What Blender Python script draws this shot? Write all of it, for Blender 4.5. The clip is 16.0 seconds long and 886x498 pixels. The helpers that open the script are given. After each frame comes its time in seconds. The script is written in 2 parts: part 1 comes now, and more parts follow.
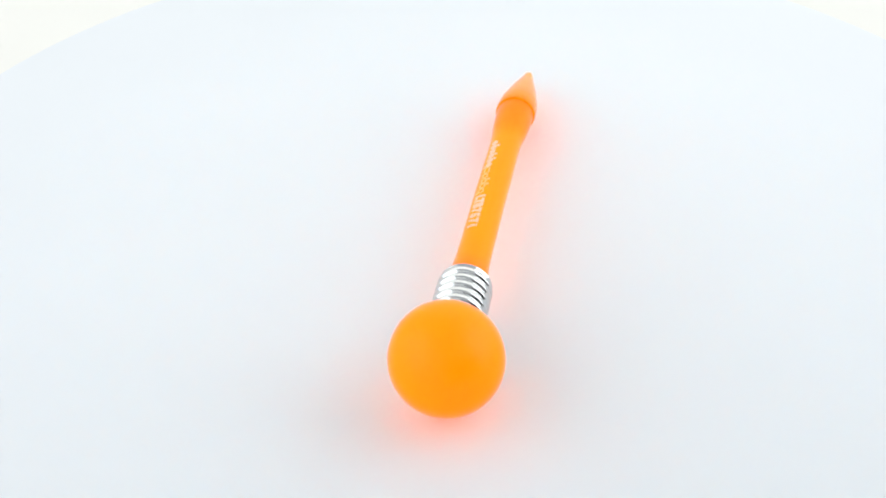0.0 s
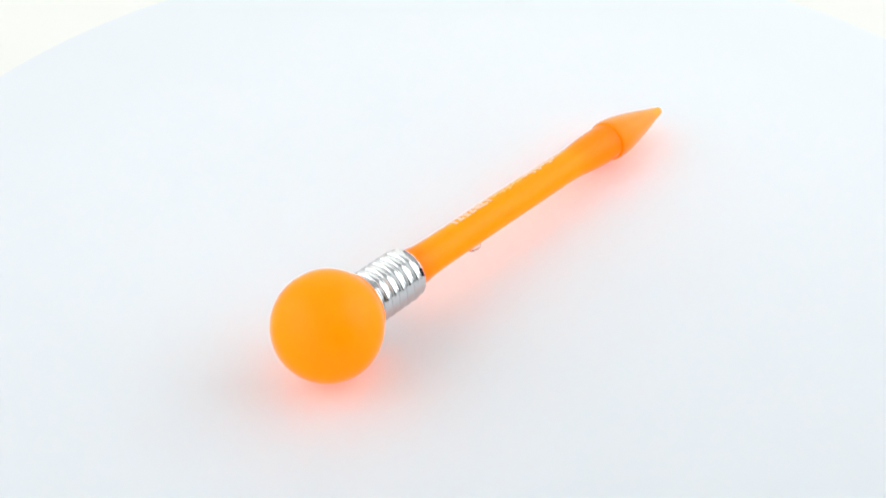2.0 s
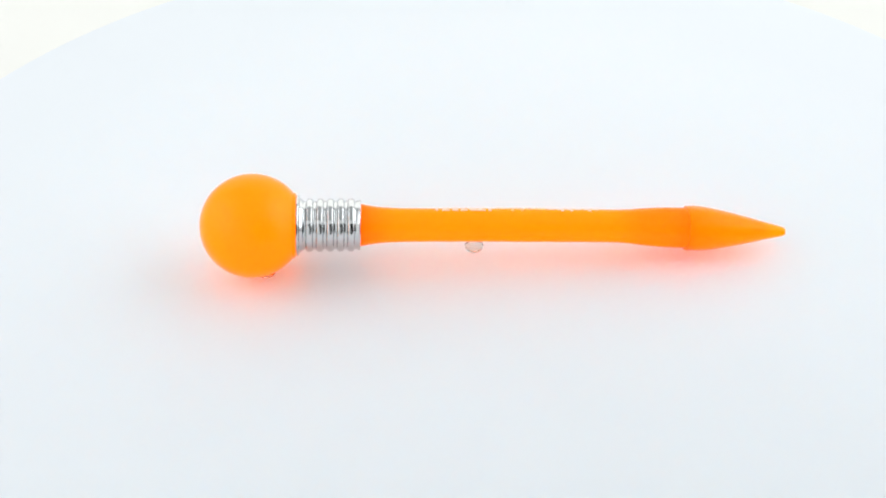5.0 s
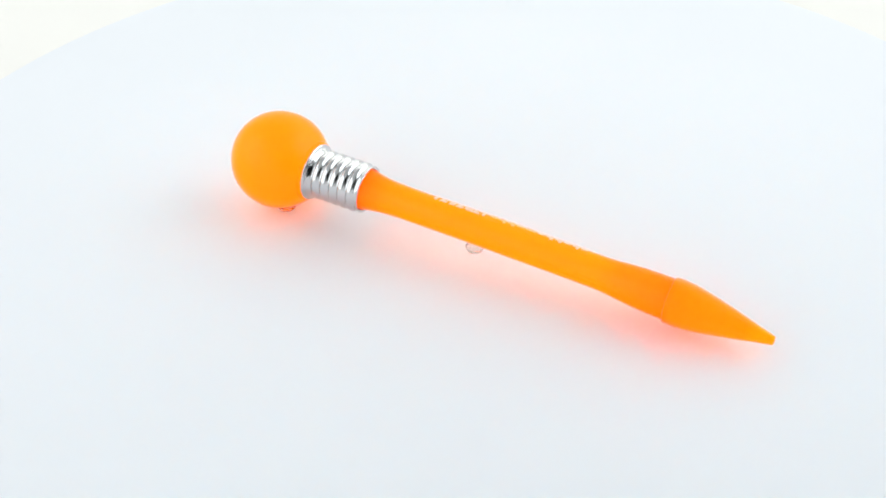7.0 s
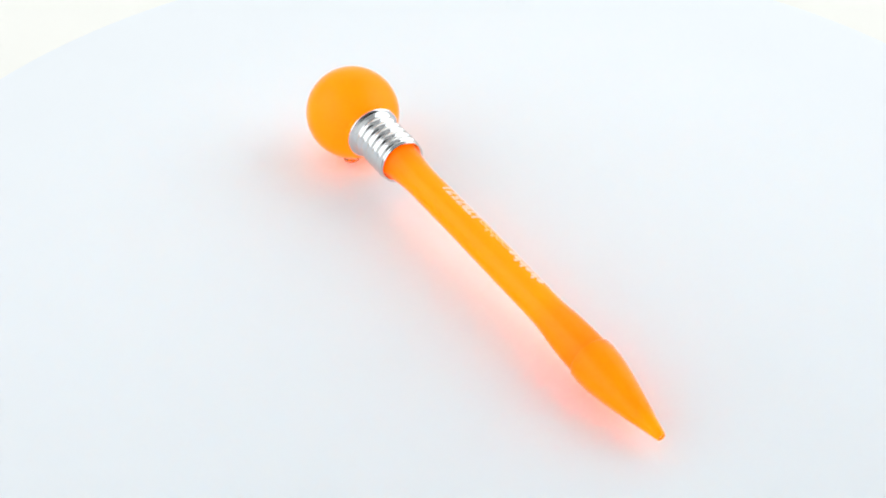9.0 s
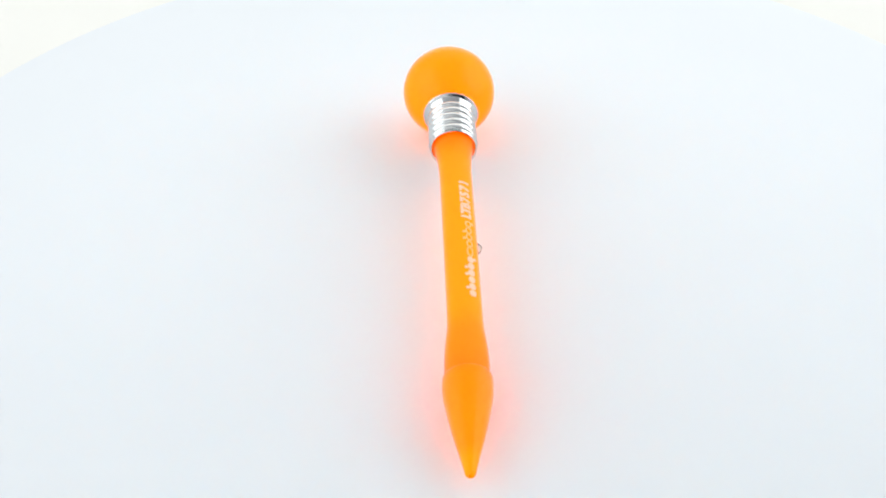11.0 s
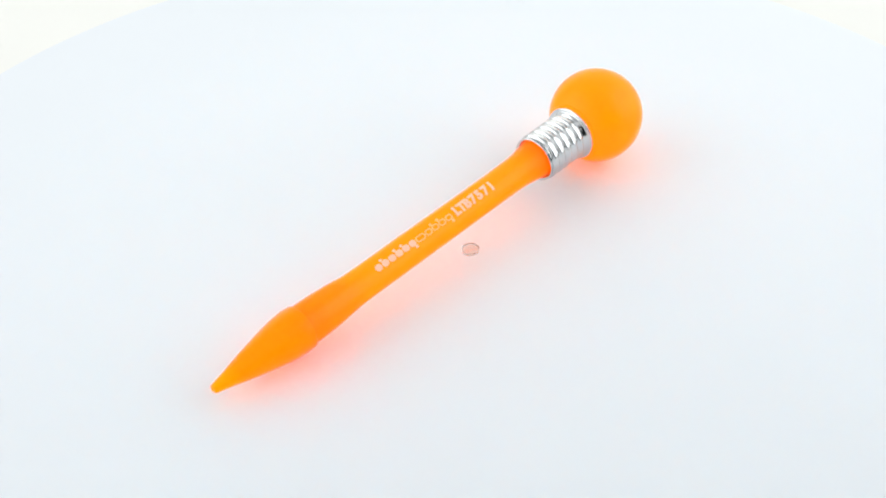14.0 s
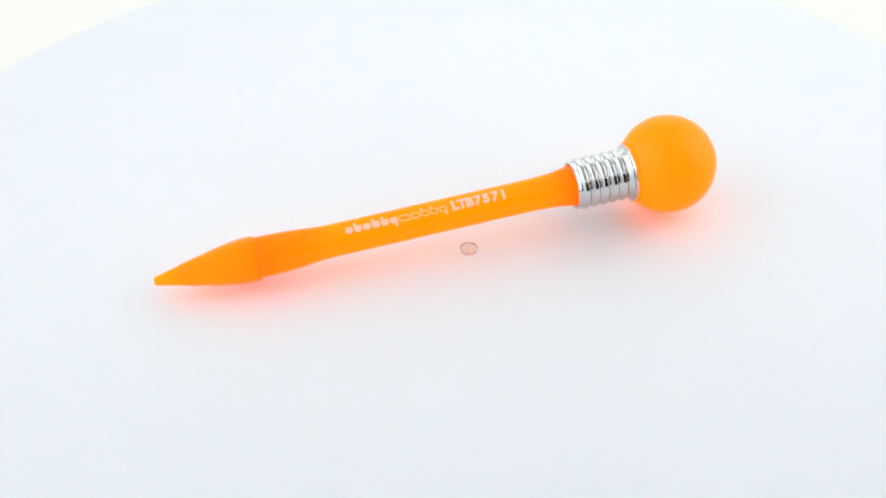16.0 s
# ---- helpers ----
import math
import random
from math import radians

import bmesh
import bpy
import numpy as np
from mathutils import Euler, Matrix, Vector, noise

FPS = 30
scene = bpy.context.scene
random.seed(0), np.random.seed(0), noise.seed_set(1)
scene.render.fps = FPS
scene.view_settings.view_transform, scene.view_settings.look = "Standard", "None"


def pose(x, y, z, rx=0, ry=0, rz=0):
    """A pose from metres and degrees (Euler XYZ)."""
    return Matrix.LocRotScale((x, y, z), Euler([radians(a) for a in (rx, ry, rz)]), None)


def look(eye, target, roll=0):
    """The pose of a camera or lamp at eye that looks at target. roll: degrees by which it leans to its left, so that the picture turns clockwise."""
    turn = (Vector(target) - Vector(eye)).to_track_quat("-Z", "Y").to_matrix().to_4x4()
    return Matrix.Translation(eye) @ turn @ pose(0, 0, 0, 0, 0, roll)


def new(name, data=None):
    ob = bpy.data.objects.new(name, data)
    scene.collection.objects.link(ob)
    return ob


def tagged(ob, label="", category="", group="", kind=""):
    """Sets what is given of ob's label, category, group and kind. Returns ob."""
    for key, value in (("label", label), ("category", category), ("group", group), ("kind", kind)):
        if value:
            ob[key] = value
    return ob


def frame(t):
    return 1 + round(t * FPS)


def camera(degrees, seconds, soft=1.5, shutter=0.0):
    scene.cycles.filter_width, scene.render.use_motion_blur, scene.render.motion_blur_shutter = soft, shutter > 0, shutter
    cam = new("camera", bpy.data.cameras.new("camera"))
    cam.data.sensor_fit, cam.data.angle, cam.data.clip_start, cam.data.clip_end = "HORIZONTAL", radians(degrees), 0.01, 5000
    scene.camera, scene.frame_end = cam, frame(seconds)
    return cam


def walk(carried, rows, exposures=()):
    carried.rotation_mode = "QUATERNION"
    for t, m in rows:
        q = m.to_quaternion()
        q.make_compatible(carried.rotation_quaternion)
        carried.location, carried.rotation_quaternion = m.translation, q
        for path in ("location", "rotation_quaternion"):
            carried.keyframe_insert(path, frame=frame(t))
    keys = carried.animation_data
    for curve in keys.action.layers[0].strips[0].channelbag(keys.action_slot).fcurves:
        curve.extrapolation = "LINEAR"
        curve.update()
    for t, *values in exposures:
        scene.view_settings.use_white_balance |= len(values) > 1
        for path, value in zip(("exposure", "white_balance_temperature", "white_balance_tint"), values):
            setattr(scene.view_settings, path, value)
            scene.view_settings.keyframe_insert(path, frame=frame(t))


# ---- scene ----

# ---------------------------------------------------------------- camera
# It stands still in front of a small turntable and looks down at it.
cam = camera(39.04, 16.0, soft=2.0)
EYE = pose(-0.00339, -0.26641, 0.21673, 50.8702, 0.5175, 0.5193)
walk(cam, [(0.0, EYE), (16.0, EYE)])

# ---------------------------------------------------------------- light
world = bpy.data.worlds.new("world")
world.use_nodes = True
world.node_tree.nodes["Background"].inputs["Color"].default_value = (0.9, 0.95, 1.0, 1)
world.node_tree.nodes["Background"].inputs["Strength"].default_value = 0.02
scene.world = world


def softbox(name, eye, target, width, height, watts, colour):
    data = bpy.data.lights.new(name, "AREA")
    data.shape, data.size, data.size_y = "RECTANGLE", width, height
    data.energy, data.color = watts, colour
    ob = new(name, data)
    ob.matrix_world = look(eye, target)
    return ob


# the back and side walls of the tent are lit through from outside
softbox("softbox_back", (0.0, 1.10, 0.80), (0, 0.0, 0.80), 1.95, 1.50, 6.0, (1.0, 0.985, 0.965))
softbox("softbox_side", (-1.06, -0.22, 0.83), (0, -0.22, 0.83), 1.60, 1.50, 10.8, (0.97, 0.985, 1.0))
softbox("softbox_side", (1.06, 0.26, 0.83), (0, 0.26, 0.83), 1.40, 1.50, 13.7, (0.97, 0.985, 1.0))


# ---------------------------------------------------------------- materials
def material(name):
    m = bpy.data.materials.new(name)
    m.use_nodes = True
    return m, m.node_tree.nodes, m.node_tree.links, m.node_tree.nodes["Principled BSDF"]


def grain(nodes, links, scale, detail=4.0):
    co = nodes.new("ShaderNodeTexCoord")
    tex = nodes.new("ShaderNodeTexNoise")
    tex.inputs["Scale"].default_value, tex.inputs["Detail"].default_value = scale, detail
    links.new(co.outputs["Object"], tex.inputs["Vector"])
    return tex


def surface(name, colour, rough, metal=0.0, vary=0.04, coarse=60.0, fine=2500.0, bump=0.05, depth=0.00005, gloss=0.5, through_part=0.0, through_colour=None, along=(), rim=6.0):
    """A plain surface with slow and fine variation; through_part: how much of the light goes through it."""
    m, nodes, links, bsdf = material(name)
    slow, quick = grain(nodes, links, coarse), grain(nodes, links, fine, 2.0)
    mix = nodes.new("ShaderNodeMix")
    mix.data_type = "RGBA"
    mix.inputs["A"].default_value = (*[c * (1 - vary) for c in colour], 1)
    mix.inputs["B"].default_value = (*[min(1.0, c * (1 + vary)) for c in colour], 1)
    links.new(slow.outputs["Fac"], mix.inputs["Factor"])
    out = mix.outputs["Result"]
    if along:
        # the colour's share along the pen: rows of (metres, colour factor)
        co, split, ramp, times = nodes.new("ShaderNodeTexCoord"), nodes.new("ShaderNodeSeparateXYZ"), nodes.new("ShaderNodeValToRGB"), nodes.new("ShaderNodeMix")
        links.new(co.outputs["Object"], split.inputs["Vector"])
        scaled = nodes.new("ShaderNodeMath")
        scaled.operation = "MULTIPLY"
        scaled.inputs[1].default_value = 1 / 0.15
        links.new(split.outputs["X"], scaled.inputs[0])
        links.new(scaled.outputs["Value"], ramp.inputs["Fac"])
        while len(ramp.color_ramp.elements) < len(along):
            ramp.color_ramp.elements.new(0.5)
        for e, (x, factor) in zip(ramp.color_ramp.elements, along):
            e.position, e.color = x / 0.15, (*factor, 1)
        times.data_type, times.blend_type = "RGBA", "MULTIPLY"
        times.inputs["Factor"].default_value = 1.0
        links.new(out, times.inputs["A"])
        links.new(ramp.outputs["Color"], times.inputs["B"])
        out = times.outputs["Result"]
    links.new(out, bsdf.inputs["Base Color"])
    add = nodes.new("ShaderNodeMath")
    add.operation = "MULTIPLY_ADD"
    add.inputs[1].default_value, add.inputs[2].default_value = 0.12, rough - 0.06
    links.new(slow.outputs["Fac"], add.inputs[0])
    links.new(add.outputs["Value"], bsdf.inputs["Roughness"])
    bsdf.inputs["Metallic"].default_value = metal
    bsdf.inputs["Specular IOR Level"].default_value = gloss
    if bump:
        b = nodes.new("ShaderNodeBump")
        b.inputs["Strength"].default_value, b.inputs["Distance"].default_value = bump, depth
        links.new(quick.outputs["Fac"], b.inputs["Height"])
        links.new(b.outputs["Normal"], bsdf.inputs["Normal"])
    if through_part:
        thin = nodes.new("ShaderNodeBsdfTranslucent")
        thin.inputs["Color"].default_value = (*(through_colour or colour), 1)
        both = nodes.new("ShaderNodeMixShader")
        both.inputs["Fac"].default_value = through_part
        links.new(bsdf.outputs["BSDF"], both.inputs[1])
        links.new(thin.outputs["BSDF"], both.inputs[2])
        # the gloss lies over both, as a smooth skin
        skin, edge, all_three = nodes.new("ShaderNodeBsdfGlossy"), nodes.new("ShaderNodeLayerWeight"), nodes.new("ShaderNodeMixShader")
        steep, share = nodes.new("ShaderNodeMath"), nodes.new("ShaderNodeMath")
        edge.inputs["Blend"].default_value = 0.5
        steep.operation, share.operation = "POWER", "MULTIPLY_ADD"
        steep.inputs[1].default_value = rim
        share.inputs[1].default_value, share.inputs[2].default_value = 0.9, 0.04 * gloss
        skin.inputs["Roughness"].default_value = rough
        bsdf.inputs["Specular IOR Level"].default_value = 0.0
        links.new(edge.outputs["Facing"], steep.inputs[0])
        links.new(steep.outputs["Value"], share.inputs[0])
        links.new(share.outputs["Value"], all_three.inputs["Fac"])
        links.new(both.outputs["Shader"], all_three.inputs[1])
        links.new(skin.outputs["BSDF"], all_three.inputs[2])
        links.new(all_three.outputs["Shader"], nodes["Material Output"].inputs["Surface"])
    return m


def clear(name, colour, rough, ior):
    m, nodes, links, bsdf = material(name)
    bsdf.inputs["Base Color"].default_value = (*colour, 1)
    bsdf.inputs["Transmission Weight"].default_value = 1.0
    bsdf.inputs["Roughness"].default_value = rough
    bsdf.inputs["IOR"].default_value = ior
    return m


# daylight-fluorescent orange; through colour above 1 adds red glow beyond the light it gets
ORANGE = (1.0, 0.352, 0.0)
GLOW_ORANGE = (1.86, 0.86, 0.02)
bulb_rubber = surface("bulb_rubber", ORANGE, 0.34, vary=0.02, gloss=0.4, bump=0.04, through_part=0.5, through_colour=GLOW_ORANGE)
barrel_rubber = surface("barrel_rubber", (1.0, 0.362, 0.0), 0.32, vary=0.02, gloss=0.4, bump=0.04, through_part=0.5, through_colour=GLOW_ORANGE,
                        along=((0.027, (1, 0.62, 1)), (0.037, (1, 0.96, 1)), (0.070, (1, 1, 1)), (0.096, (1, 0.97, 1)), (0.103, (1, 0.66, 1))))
nose_plastic = surface("nose_plastic", (1.0, 0.53, 0.0), 0.30, vary=0.02, gloss=0.3, bump=0.03, rim=4.3, through_part=0.5, through_colour=GLOW_ORANGE,
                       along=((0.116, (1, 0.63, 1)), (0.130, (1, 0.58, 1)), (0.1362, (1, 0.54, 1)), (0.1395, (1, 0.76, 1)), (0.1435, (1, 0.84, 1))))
chrome = surface("chrome", (0.63, 0.645, 0.655), 0.125, metal=1.0, vary=0.02, coarse=300, bump=0.02)
# both inks' through colours also exceed 1, to brighten the print
ink = surface("white_ink", (1.0, 0.76, 0.64), 0.6, vary=0.05, coarse=900, gloss=0.3, bump=0.0, through_part=0.35, through_colour=(1.7, 1.25, 1.05))
ink_thin = surface("thin_white_ink", (1.0, 0.70, 0.36), 0.6, vary=0.06, coarse=900, gloss=0.3, bump=0.0, through_part=0.5, through_colour=(1.9, 1.1, 0.5))
disc_white = surface("matt_white_disc", (0.764, 0.80, 0.836), 0.75, vary=0.015, coarse=9, fine=1800, gloss=0.06)
disc_bsdf = disc_white.node_tree.nodes["Principled BSDF"]
disc_nodes, disc_links = disc_white.node_tree.nodes, disc_white.node_tree.links
# scattering added to lighten the pen's shadow, faded out so the edge won't glow
disc_place, disc_reach, disc_scatter = disc_nodes.new("ShaderNodeTexCoord"), disc_nodes.new("ShaderNodeVectorMath"), disc_nodes.new("ShaderNodeMapRange")
disc_reach.operation = "LENGTH"
disc_scatter.interpolation_type = "SMOOTHSTEP"
for socket, value in (("From Min", 0.10), ("From Max", 0.155), ("To Min", 1.0), ("To Max", 0.0)):
    disc_scatter.inputs[socket].default_value = value
disc_links.new(disc_place.outputs["Object"], disc_reach.inputs[0])
disc_links.new(disc_reach.outputs["Value"], disc_scatter.inputs["Value"])
disc_links.new(disc_scatter.outputs["Result"], disc_bsdf.inputs["Subsurface Weight"])
disc_bsdf.inputs["Subsurface Scale"].default_value = 0.0185
disc_bsdf.inputs["Subsurface Radius"].default_value = (1.0, 0.9, 0.85)
sweep_white = surface("white_paper", (0.835, 0.835, 0.80), 0.75, vary=0.01, coarse=6, fine=900, gloss=0.2)
top_fabric = surface("top_fabric", (0.43, 0.44, 0.445), 0.85, vary=0.03, coarse=6, fine=1200, gloss=0.1)
tent_fabric = surface("pale_fabric", (0.80, 0.81, 0.815), 0.85, vary=0.02, coarse=6, fine=1200, gloss=0.1)
room_grey = surface("dark_wall", (0.035, 0.035, 0.037), 0.8, vary=0.1, coarse=3, fine=200)
black_plastic = surface("black_plastic", (0.012, 0.012, 0.013), 0.5, vary=0.1, coarse=30, fine=900, gloss=0.3)
silicone = clear("clear_silicone", (0.84, 0.75, 0.70), 0.06, 1.41)


# ---------------------------------------------------------------- mesh helpers
def finish(name, bm, mat, parent=None, label="", smooth=True, sharp=35):
    bmesh.ops.recalc_face_normals(bm, faces=bm.faces)
    me = bpy.data.meshes.new(name)
    bm.to_mesh(me)
    bm.free()
    me.materials.append(mat)
    if smooth:
        me.polygons.foreach_set("use_smooth", [True] * len(me.polygons))
        me.set_sharp_from_angle(angle=radians(sharp))
    ob = new(name, me)
    if parent:
        ob.parent = parent
    if label:
        tagged(ob, label)
    return ob


def part(name, bm, mat, parent, label=""):
    return finish(name, bm, mat, parent, label)


def box(bm, x0, x1, y0, y1, z0, z1):
    return bmesh.ops.create_cube(bm, size=1, matrix=Matrix.LocRotScale(((x0 + x1) / 2, (y0 + y1) / 2, (z0 + z1) / 2), None, (x1 - x0, y1 - y0, z1 - z0)))


def eased(knots, n):
    """A smooth curve (monotone cubic) through knots of (x, y), as n + 1 points."""
    xs, ys = np.array([k[0] for k in knots]), np.array([k[1] for k in knots])
    d = np.diff(ys) / np.diff(xs)
    m = np.concatenate(([d[0]], [0 if a * b <= 0 else 2 * a * b / (a + b) for a, b in zip(d[:-1], d[1:])], [d[-1]]))
    out = []
    for x in np.linspace(xs[0], xs[-1], n + 1):
        i = min(len(d) - 1, max(0, int(np.searchsorted(xs, x) - 1)))
        h = xs[i + 1] - xs[i]
        t = (x - xs[i]) / h
        out.append((x, (2 * t**3 - 3 * t**2 + 1) * ys[i] + (t**3 - 2 * t**2 + t) * h * m[i] + (3 * t**2 - 2 * t**3) * ys[i + 1] + (t**3 - t**2) * h * m[i + 1]))
    return out


# The pen is very slightly bowed: how far its middle line lies off the straight one.
BOW = [(-20, 0), (0, 0), (22, 0.45), (60, 0.85), (92, 1.0), (100, 0.95), (116, 0.7), (126, 0.45), (143.5, 0), (160, 0)]


def bowed(x):
    s = float(np.interp(x * 1000, [b[0] for b in BOW], [b[1] for b in BOW]))
    return Vector((0, 0.0008 * s, 0.00065 * s))


def lathe(profile, n=72, start_cap=True, end_cap=True):
    """A body turned round the x axis; profile in millimetres: (along, radius)."""
    bm = bmesh.new()
    rings = []
    for x, r in profile:
        o = bowed(x / 1000)
        rings.append([bm.verts.new((x / 1000, o.y + r / 1000 * math.sin(2 * math.pi * k / n), o.z + r / 1000 * math.cos(2 * math.pi * k / n))) for k in range(n)])
    for a, b in zip(rings, rings[1:]):
        for k in range(n):
            bm.faces.new((a[k], a[(k + 1) % n], b[(k + 1) % n], b[k]))
    if start_cap:
        bm.faces.new(rings[0])
    if end_cap:
        bm.faces.new(rings[-1])
    return bm


# ---------------------------------------------------------------- the tent round the table
def sweep():
    """White paper that lies under the turntable and curves up behind it."""
    bm = bmesh.new()
    line = [(-1.05, -0.045), (0.96, -0.045)]
    line += [(0.96 + 0.22 * math.sin(a), -0.045 + 0.22 * (1 - math.cos(a))) for a in np.linspace(0.1, math.pi / 2, 14)]
    line += [(1.18, 1.62)]
    rows = [[bm.verts.new((x, y, z)) for y, z in line] for x in (-1.12, 1.12)]
    under = [[bm.verts.new((x, y + (0.004 if z > 0 else 0), z - 0.004)) for y, z in line] for x in (-1.12, 1.12)]
    for i in range(len(line) - 1):
        bm.faces.new((rows[0][i], rows[1][i], rows[1][i + 1], rows[0][i + 1]))
        bm.faces.new((under[0][i], under[0][i + 1], under[1][i + 1], under[1][i]))
    return tagged(finish("backdrop", bm, sweep_white), "white paper sweep under and behind the turntable", "backdrop", kind="structure")


def wall(name, label, bounds, mat, category="wall"):
    bm = bmesh.new()
    for b in bounds:
        box(bm, *b)
    return tagged(finish(name, bm, mat, smooth=False), label, category, kind="structure")


sweep()
wall("wall_west", "white fabric side wall of a light tent", [(-1.14, -1.122, -1.05, 1.20, -0.05, 1.62)], tent_fabric)
wall("wall_east", "white fabric side wall of a light tent, open near the front", [(1.122, 1.14, -0.50, 1.20, -0.05, 1.62), (1.122, 1.14, -1.05, -0.50, 1.02, 1.62)], tent_fabric)
wall("ceiling", "grey fabric top of a light tent", [(-1.14, 1.14, -1.05, 1.20, 1.622, 1.635)], top_fabric, "ceiling")
wall("wall_south", "white fabric front of a light tent, half of it open", [(-1.12, 1.12, -1.07, -1.052, 0.98, 1.62), (-1.12, 0.06, -1.07, -1.052, -0.05, 0.98), (0.06, 1.12, -1.07, -1.052, -0.05, 0.0)], tent_fabric)
wall("wall_far", "dark wall of the room behind the light tent", [(-2.4, 3.0, -2.42, -2.40, -0.05, 2.6)], room_grey)
wall("wall_far_east", "dark side wall of the room beside the light tent", [(3.0, 3.02, -2.42, 0.6, -0.05, 2.6)], room_grey)


# ---------------------------------------------------------------- the camera's stand, which the chrome mirrors
def camera_stand():
    base = tagged(new("camera_stand"), "black video camera on a dark metal stand on white paper", "camera stand")
    bm = bmesh.new()
    box(bm, -0.040, 0.040, -0.045, 0.045, -0.030, 0.030)
    bmesh.ops.bevel(bm, geom=list(bm.edges), offset=0.006, segments=2, affect="EDGES")
    body = part("camera_body", bm, black_plastic, base)
    body.matrix_local = pose(-0.0038, -0.3120, 0.2537, 50.87 - 90)
    bm = bmesh.new()
    bmesh.ops.create_cone(bm, cap_ends=True, segments=40, radius1=0.026, radius2=0.024, depth=0.024)
    barrel = part("lens", bm, black_plastic, base)
    barrel.matrix_local = look((-0.0038, -0.2800, 0.2278), (-0.0034, -0.2664, 0.2167))
    bm = bmesh.new()
    box(bm, -0.010, 0.010, -0.010, 0.010, -0.043, 0.222)
    bmesh.ops.bevel(bm, geom=list(bm.edges), offset=0.004, segments=2, affect="EDGES")
    part("post", bm, black_plastic, base).matrix_local = pose(-0.0038, -0.325, 0)
    bm = bmesh.new()
    box(bm, -0.09, 0.09, -0.06, 0.06, -0.0449, -0.037)
    bmesh.ops.bevel(bm, geom=list(bm.edges), offset=0.002, segments=2, affect="EDGES")
    part("foot_plate", bm, black_plastic, base).matrix_local = pose(-0.0038, -0.335, 0)
    return base


camera_stand()


# ---------------------------------------------------------------- turntable
def turntable():
    base = tagged(new("turntable"), "matt white round turntable, slowly turning", "turntable")
    n, r, c = 160, 0.1822, Vector((-0.00206, 0.00052, 0))
    bm = bmesh.new()
    rings = []
    for rr, z in ((r - 0.0012, 0), (r - 0.0004, -0.0003), (r, -0.0012), (r, -0.0208), (r - 0.0012, -0.022)):
        rings.append([bm.verts.new(c + Vector((rr * math.cos(2 * math.pi * k / n), rr * math.sin(2 * math.pi * k / n), z))) for k in range(n)])
    for a, b in zip(rings, rings[1:]):
        for k in range(n):
            bm.faces.new((a[k], a[(k + 1) % n], b[(k + 1) % n], b[k]))
    bm.faces.new(rings[0])
    bm.faces.new(rings[-1])
    part("disc", bm, disc_white, base)
    bm = bmesh.new()
    bmesh.ops.create_cone(bm, cap_ends=True, segments=64, radius1=0.07, radius2=0.06, depth=0.024, matrix=Matrix.Translation((0, 0, -0.033)))
    part("foot", bm, disc_white, base)
    return base


# ---------------------------------------------------------------- clear adhesive dots
def dot(x, y, thick, radius):
    n = 40
    bm = bmesh.new()
    rings = []
    for f, z in ((0.90, 0.00003), (0.96, 0.4 * thick), (1.0, 0.8 * thick), (0.99, 0.95 * thick), (0.95, thick)):
        rings.append([bm.verts.new((radius * f * math.cos(2 * math.pi * k / n), radius * f * (0.97 + 0.02 * math.sin(k * 0.9)) * math.sin(2 * math.pi * k / n), z)) for k in range(n)])
    for a, b in zip(rings, rings[1:]):
        for k in range(n):
            bm.faces.new((a[k], a[(k + 1) % n], b[(k + 1) % n], b[k]))
    bm.faces.new(rings[0])
    bm.faces.new(rings[-1])
    ob = finish("adhesive_dot", bm, silicone, sharp=50)
    ob.visible_shadow = False
    return tagged(ob, "small clear round silicone dot stuck on the turntable", "adhesive dot", "clear dots on the turntable"), pose(x, y, 0)


# ---------------------------------------------------------------- pen
def plain_glyph(width, height, round_off, hollow, n=7):
    """A plain bar with rounded corners, solid or as an outline, that stands for a letter."""
    def outline(w, h, r):
        pts = []
        for cx, cy, a0 in ((w / 2 - r, h / 2 - r, 0), (-w / 2 + r, h / 2 - r, 90), (-w / 2 + r, -h / 2 + r, 180), (w / 2 - r, -h / 2 + r, 270)):
            pts += [(cx + r * math.cos(radians(a0 + 90 * k / (n - 1))), cy + r * math.sin(radians(a0 + 90 * k / (n - 1)))) for k in range(n)]
        return pts
    bm = bmesh.new()
    out = [bm.verts.new((x, y, 0)) for x, y in outline(width, height, round_off)]
    if hollow:
        t = 0.00036
        inner = [bm.verts.new((x, y, 0)) for x, y in outline(width - 2 * t, height - 2 * t, max(0.0001, round_off - t))]
        for k in range(len(out)):
            j = (k + 1) % len(out)
            bm.faces.new((out[k], out[j], inner[j], inner[k]))
    else:
        bm.faces.new(out)
    return bm


def typed_glyph(char, size, thicken):
    """One character of Blender's built-in font as a flat mesh, its left foot at the origin."""
    curve = bpy.data.curves.new("glyph", "FONT")
    curve.body, curve.size, curve.offset, curve.resolution_u = char, size, thicken, 3
    ob = bpy.data.objects.new("glyph", curve)
    scene.collection.objects.link(ob)
    bpy.context.view_layer.update()
    me = bpy.data.meshes.new_from_object(ob.evaluated_get(bpy.context.evaluated_depsgraph_get()))
    bm = bmesh.new()
    bm.from_mesh(me)
    bpy.data.objects.remove(ob)
    bpy.data.meshes.remove(me)
    bpy.data.curves.remove(curve)
    bmesh.ops.remove_doubles(bm, verts=bm.verts, dist=1e-7)
    return bm


PRINT_FOOT = radians(41)


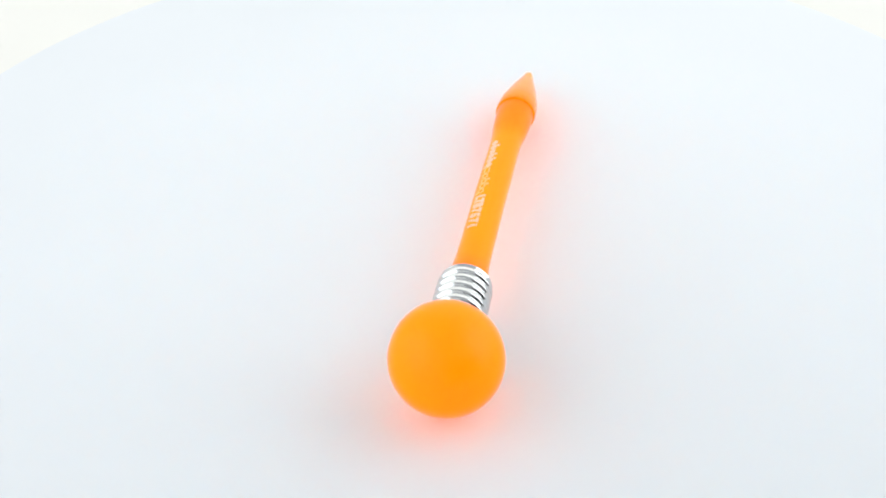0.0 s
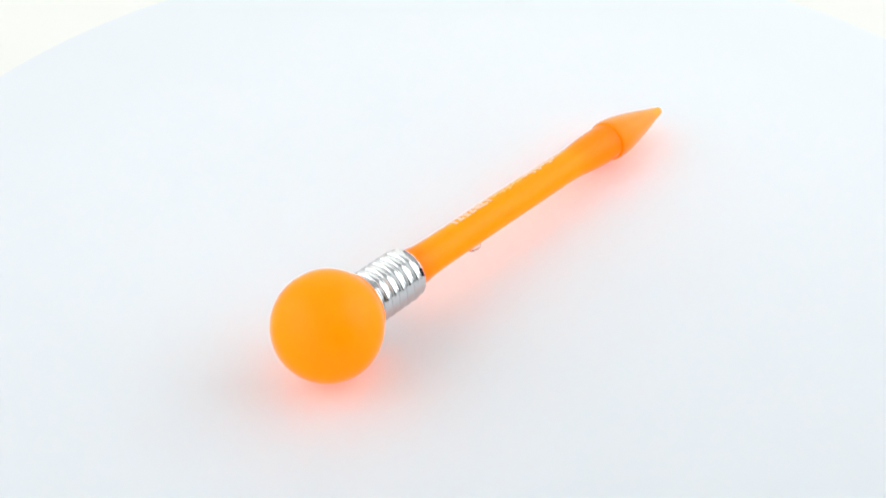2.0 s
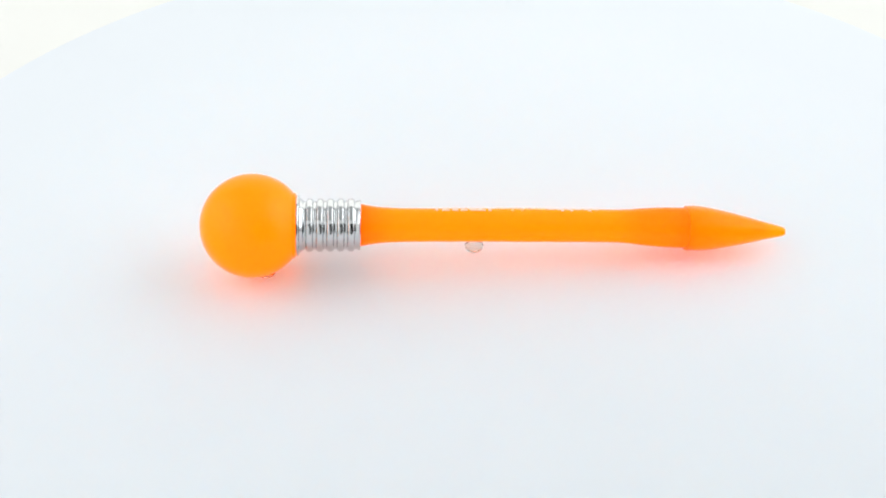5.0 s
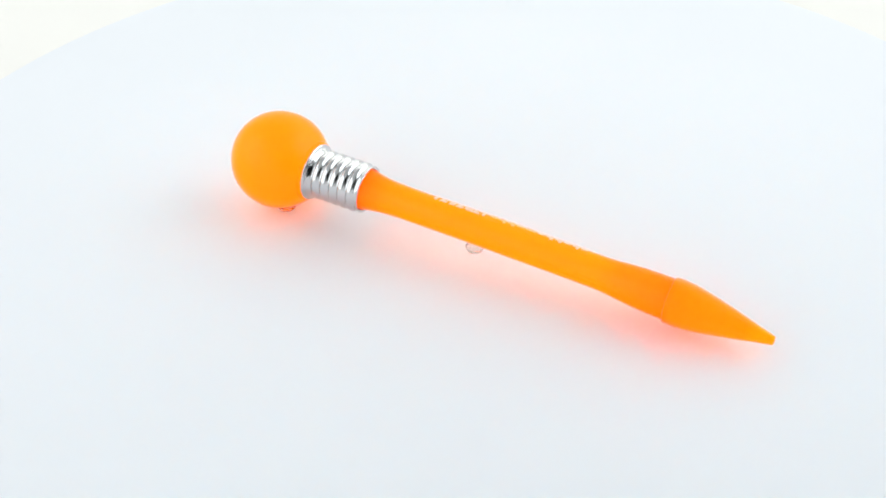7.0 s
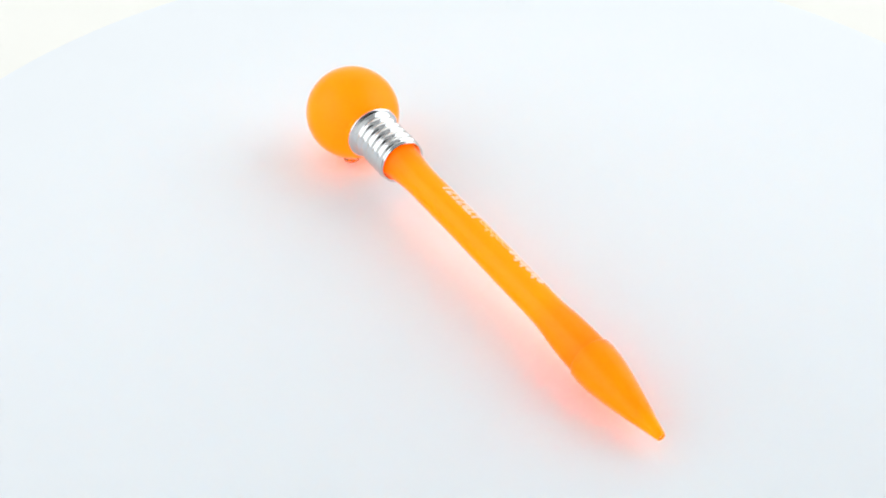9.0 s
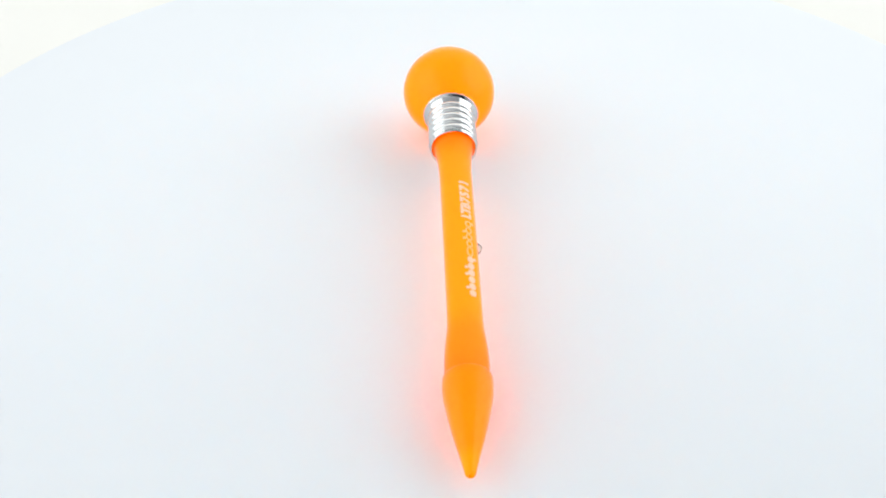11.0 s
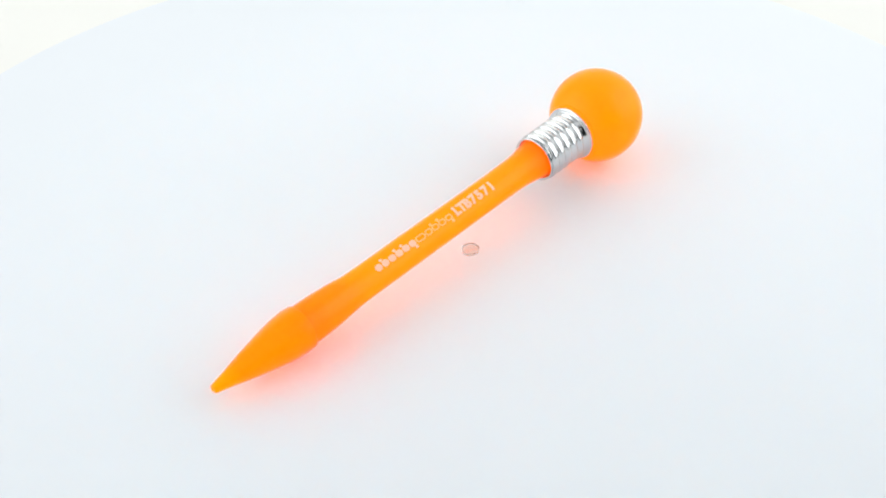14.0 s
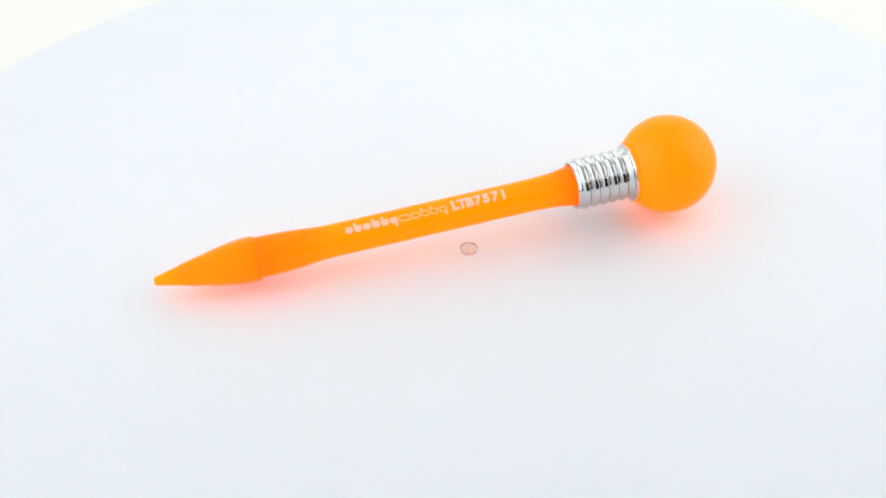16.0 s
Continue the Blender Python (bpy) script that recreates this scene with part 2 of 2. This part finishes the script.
def wrap(bm, along, radius=0.00452):
    """Lays a flat glyph on the barrel: it reads towards the bulb, its foot on one line."""
    for _ in range(2):
        long_edges = [e for e in bm.edges if e.calc_length() > 0.0006]
        if long_edges:
            bmesh.ops.subdivide_edges(bm, edges=long_edges, cuts=1)
    bmesh.ops.triangulate(bm, faces=bm.faces)
    top = bmesh.ops.extrude_face_region(bm, geom=list(bm.faces))
    lifted = {v for v in top["geom"] if isinstance(v, bmesh.types.BMVert)}
    for v in bm.verts:
        r = radius + (0.00006 if v in lifted else -0.00008)
        x, a = along - v.co.x, PRINT_FOOT - v.co.y / 0.0045
        o = bowed(x)
        v.co = Vector((x, o.y + r * math.sin(a), o.z + r * math.cos(a)))
    return bm


def pen():
    base = tagged(new("novelty_pen"), "orange rubberised ball pen shaped like a light bulb, with chrome collar", "pen")
    # bulb: a ball that is cut off flat where it enters the collar
    R, cut = 13.75, 10.7
    ball = [(-R * math.cos(a), R * math.sin(a)) for a in np.linspace(0.012, math.pi - math.acos(cut / R), 64)]
    ball += [(10.95, 8.62), (11.25, 8.52), (11.38, 8.38), (11.44, 8.1), (11.46, 7.6), (12.2, 7.4)]
    bulb = part("bulb", lathe(ball, 112), bulb_rubber, base, "matt orange rubber ball, like a bulb")
    # collar: lip, flare, five round ridges, open end
    prof = [(11.45, 6.9), (11.42, 7.7), (11.5, 7.98), (11.7, 8.12), (11.95, 8.12), (12.15, 7.98), (12.28, 7.72), (12.38, 7.4), (12.5, 7.22), (12.7, 7.1), (12.95, 6.95), (13.2, 6.75), (13.45, 6.5)]
    pitch, first = 2.72, 15.0
    for k in range(5):
        for j in range(-10, 11):
            a = j / 10.0
            if j > -10 or k == 0:
                g = 0.5 + 0.5 * math.cos(math.pi * abs(a) ** 1.4)
                prof.append((first + pitch * (k + a / 2), 6.40 + 0.65 * g * g * (3 - 2 * g)))
    prof += [(27.6, 6.52), (27.85, 6.62), (28.1, 6.72), (28.3, 6.66), (28.4, 6.5), (28.36, 6.3), (28.2, 6.0), (27.6, 5.9), (26.6, 5.8)]
    part("collar", lathe(prof, 112, False, False), chrome, base, "shiny chrome screw collar with ridges")
    # barrel
    knots = [(26.0, 5.75), (28.0, 5.66), (29.5, 5.45), (31.5, 5.1), (35.0, 4.72), (40.0, 4.52), (48.0, 4.46), (60.0, 4.46), (80.0, 4.46), (92.0, 4.44), (97.0, 4.46), (100.0, 4.6), (104.0, 5.0), (108.0, 5.3), (112.0, 5.46), (117.5, 5.5)]
    barrel = part("barrel", lathe(eased(knots, 110), 72), barrel_rubber, base, "matt orange barrel with white print")
    # nose
    knots = [(116.15, 6.02), (118, 6.1), (121, 5.92), (125, 5.3), (129, 4.5), (133.5, 3.5), (138.6, 2.22)]
    nose = part("nose_cone", lathe([(116.0, 5.2), (115.9, 5.75), (115.98, 5.93)] + eased(knots, 40), 72, True, False), nose_plastic, base, "satin orange plastic nose")
    part("point", lathe([(138.6, 2.22), (139.4, 2.05), (141.0, 1.68), (142.6, 1.32), (143.2, 1.15), (143.45, 0.9), (143.45, 0.45), (142.9, 0.4)], 48, False, True), nose_plastic, nose, "clearer yellow-orange writing end")
    # print: two words as plain bars (solid, then outlined), then a typed code
    x = 92.4
    marks = [(2.25, 0), (2.35, -1), (2.35, 0), (2.4, -1), (2.4, -1), (2.3, 1)], [(3.5, 0), (2.55, 0), (2.55, -1), (2.55, -1), (2.5, 1)]
    for hollow, widths in enumerate(marks):
        for width, stub in widths:
            # a round block, with a short bar above it (-1) or below it (1)
            w = width - 0.22
            bm = plain_glyph(w / 1000, 0.00178, 0.0008, hollow)
            bmesh.ops.translate(bm, verts=bm.verts, vec=(width / 2000, 0.00089, 0))
            if stub:
                bar = plain_glyph(0.00082, 0.00082, 0.00022, False)
                bmesh.ops.translate(bar, verts=bar.verts, vec=((width / 2 + stub * (w / 2 - 0.45)) / 1000, 0.0022 if stub < 0 else -0.00042, 0))
                me = bpy.data.meshes.new("bar")
                bar.to_mesh(me)
                bar.free()
                bm.from_mesh(me)
                bpy.data.meshes.remove(me)
            if hollow:
                part("print_outline", wrap(bm, x / 1000), ink_thin, barrel, "thin outlined printed bar")
            else:
                part("print_mark", wrap(bm, x / 1000), ink, barrel, "white printed bar")
            x -= width + (0 if hollow else 0.08)
    x = 63.1
    for char, step in zip("LTB7571", (1.8, 2.15, 2.45, 2.4, 2.45, 2.4, 1.4)):
        part("print_letter", wrap(typed_glyph(char, 0.0037, 0.0002), x / 1000), ink, barrel, "white printed character")
        x -= step
    u = Vector((-0.14105, 0.02451, -0.0092)).normalized()
    up = (Vector((0, 0, 1)) - u * u.z).normalized()
    m = Matrix((u, up.cross(u), up)).transposed().to_4x4()
    return base, Matrix.Translation((0.05796, -0.00585, 0.01424)) @ m


table = turntable()
pen_thing, pen_place = pen()
dots = [dot(-0.0009, -0.0003, 0.0010, 0.00255), dot(0.0560, -0.0029, 0.0005, 0.0025), dot(-0.0582, 0.0139, 0.00085, 0.0009)]


# ---------------------------------------------------------------- what turns
def motions():
    """The table turns at a steady pace, clockwise from above, and carries all that lies on it."""
    for thing, place in [(table, Matrix()), (pen_thing, pen_place), *dots]:
        walk(thing, [(t, pose(0, 0, 0, 0, 0, -90.44 - 15.228 * t) @ place) for t in np.arange(0, 16.01, 0.25)])


motions()
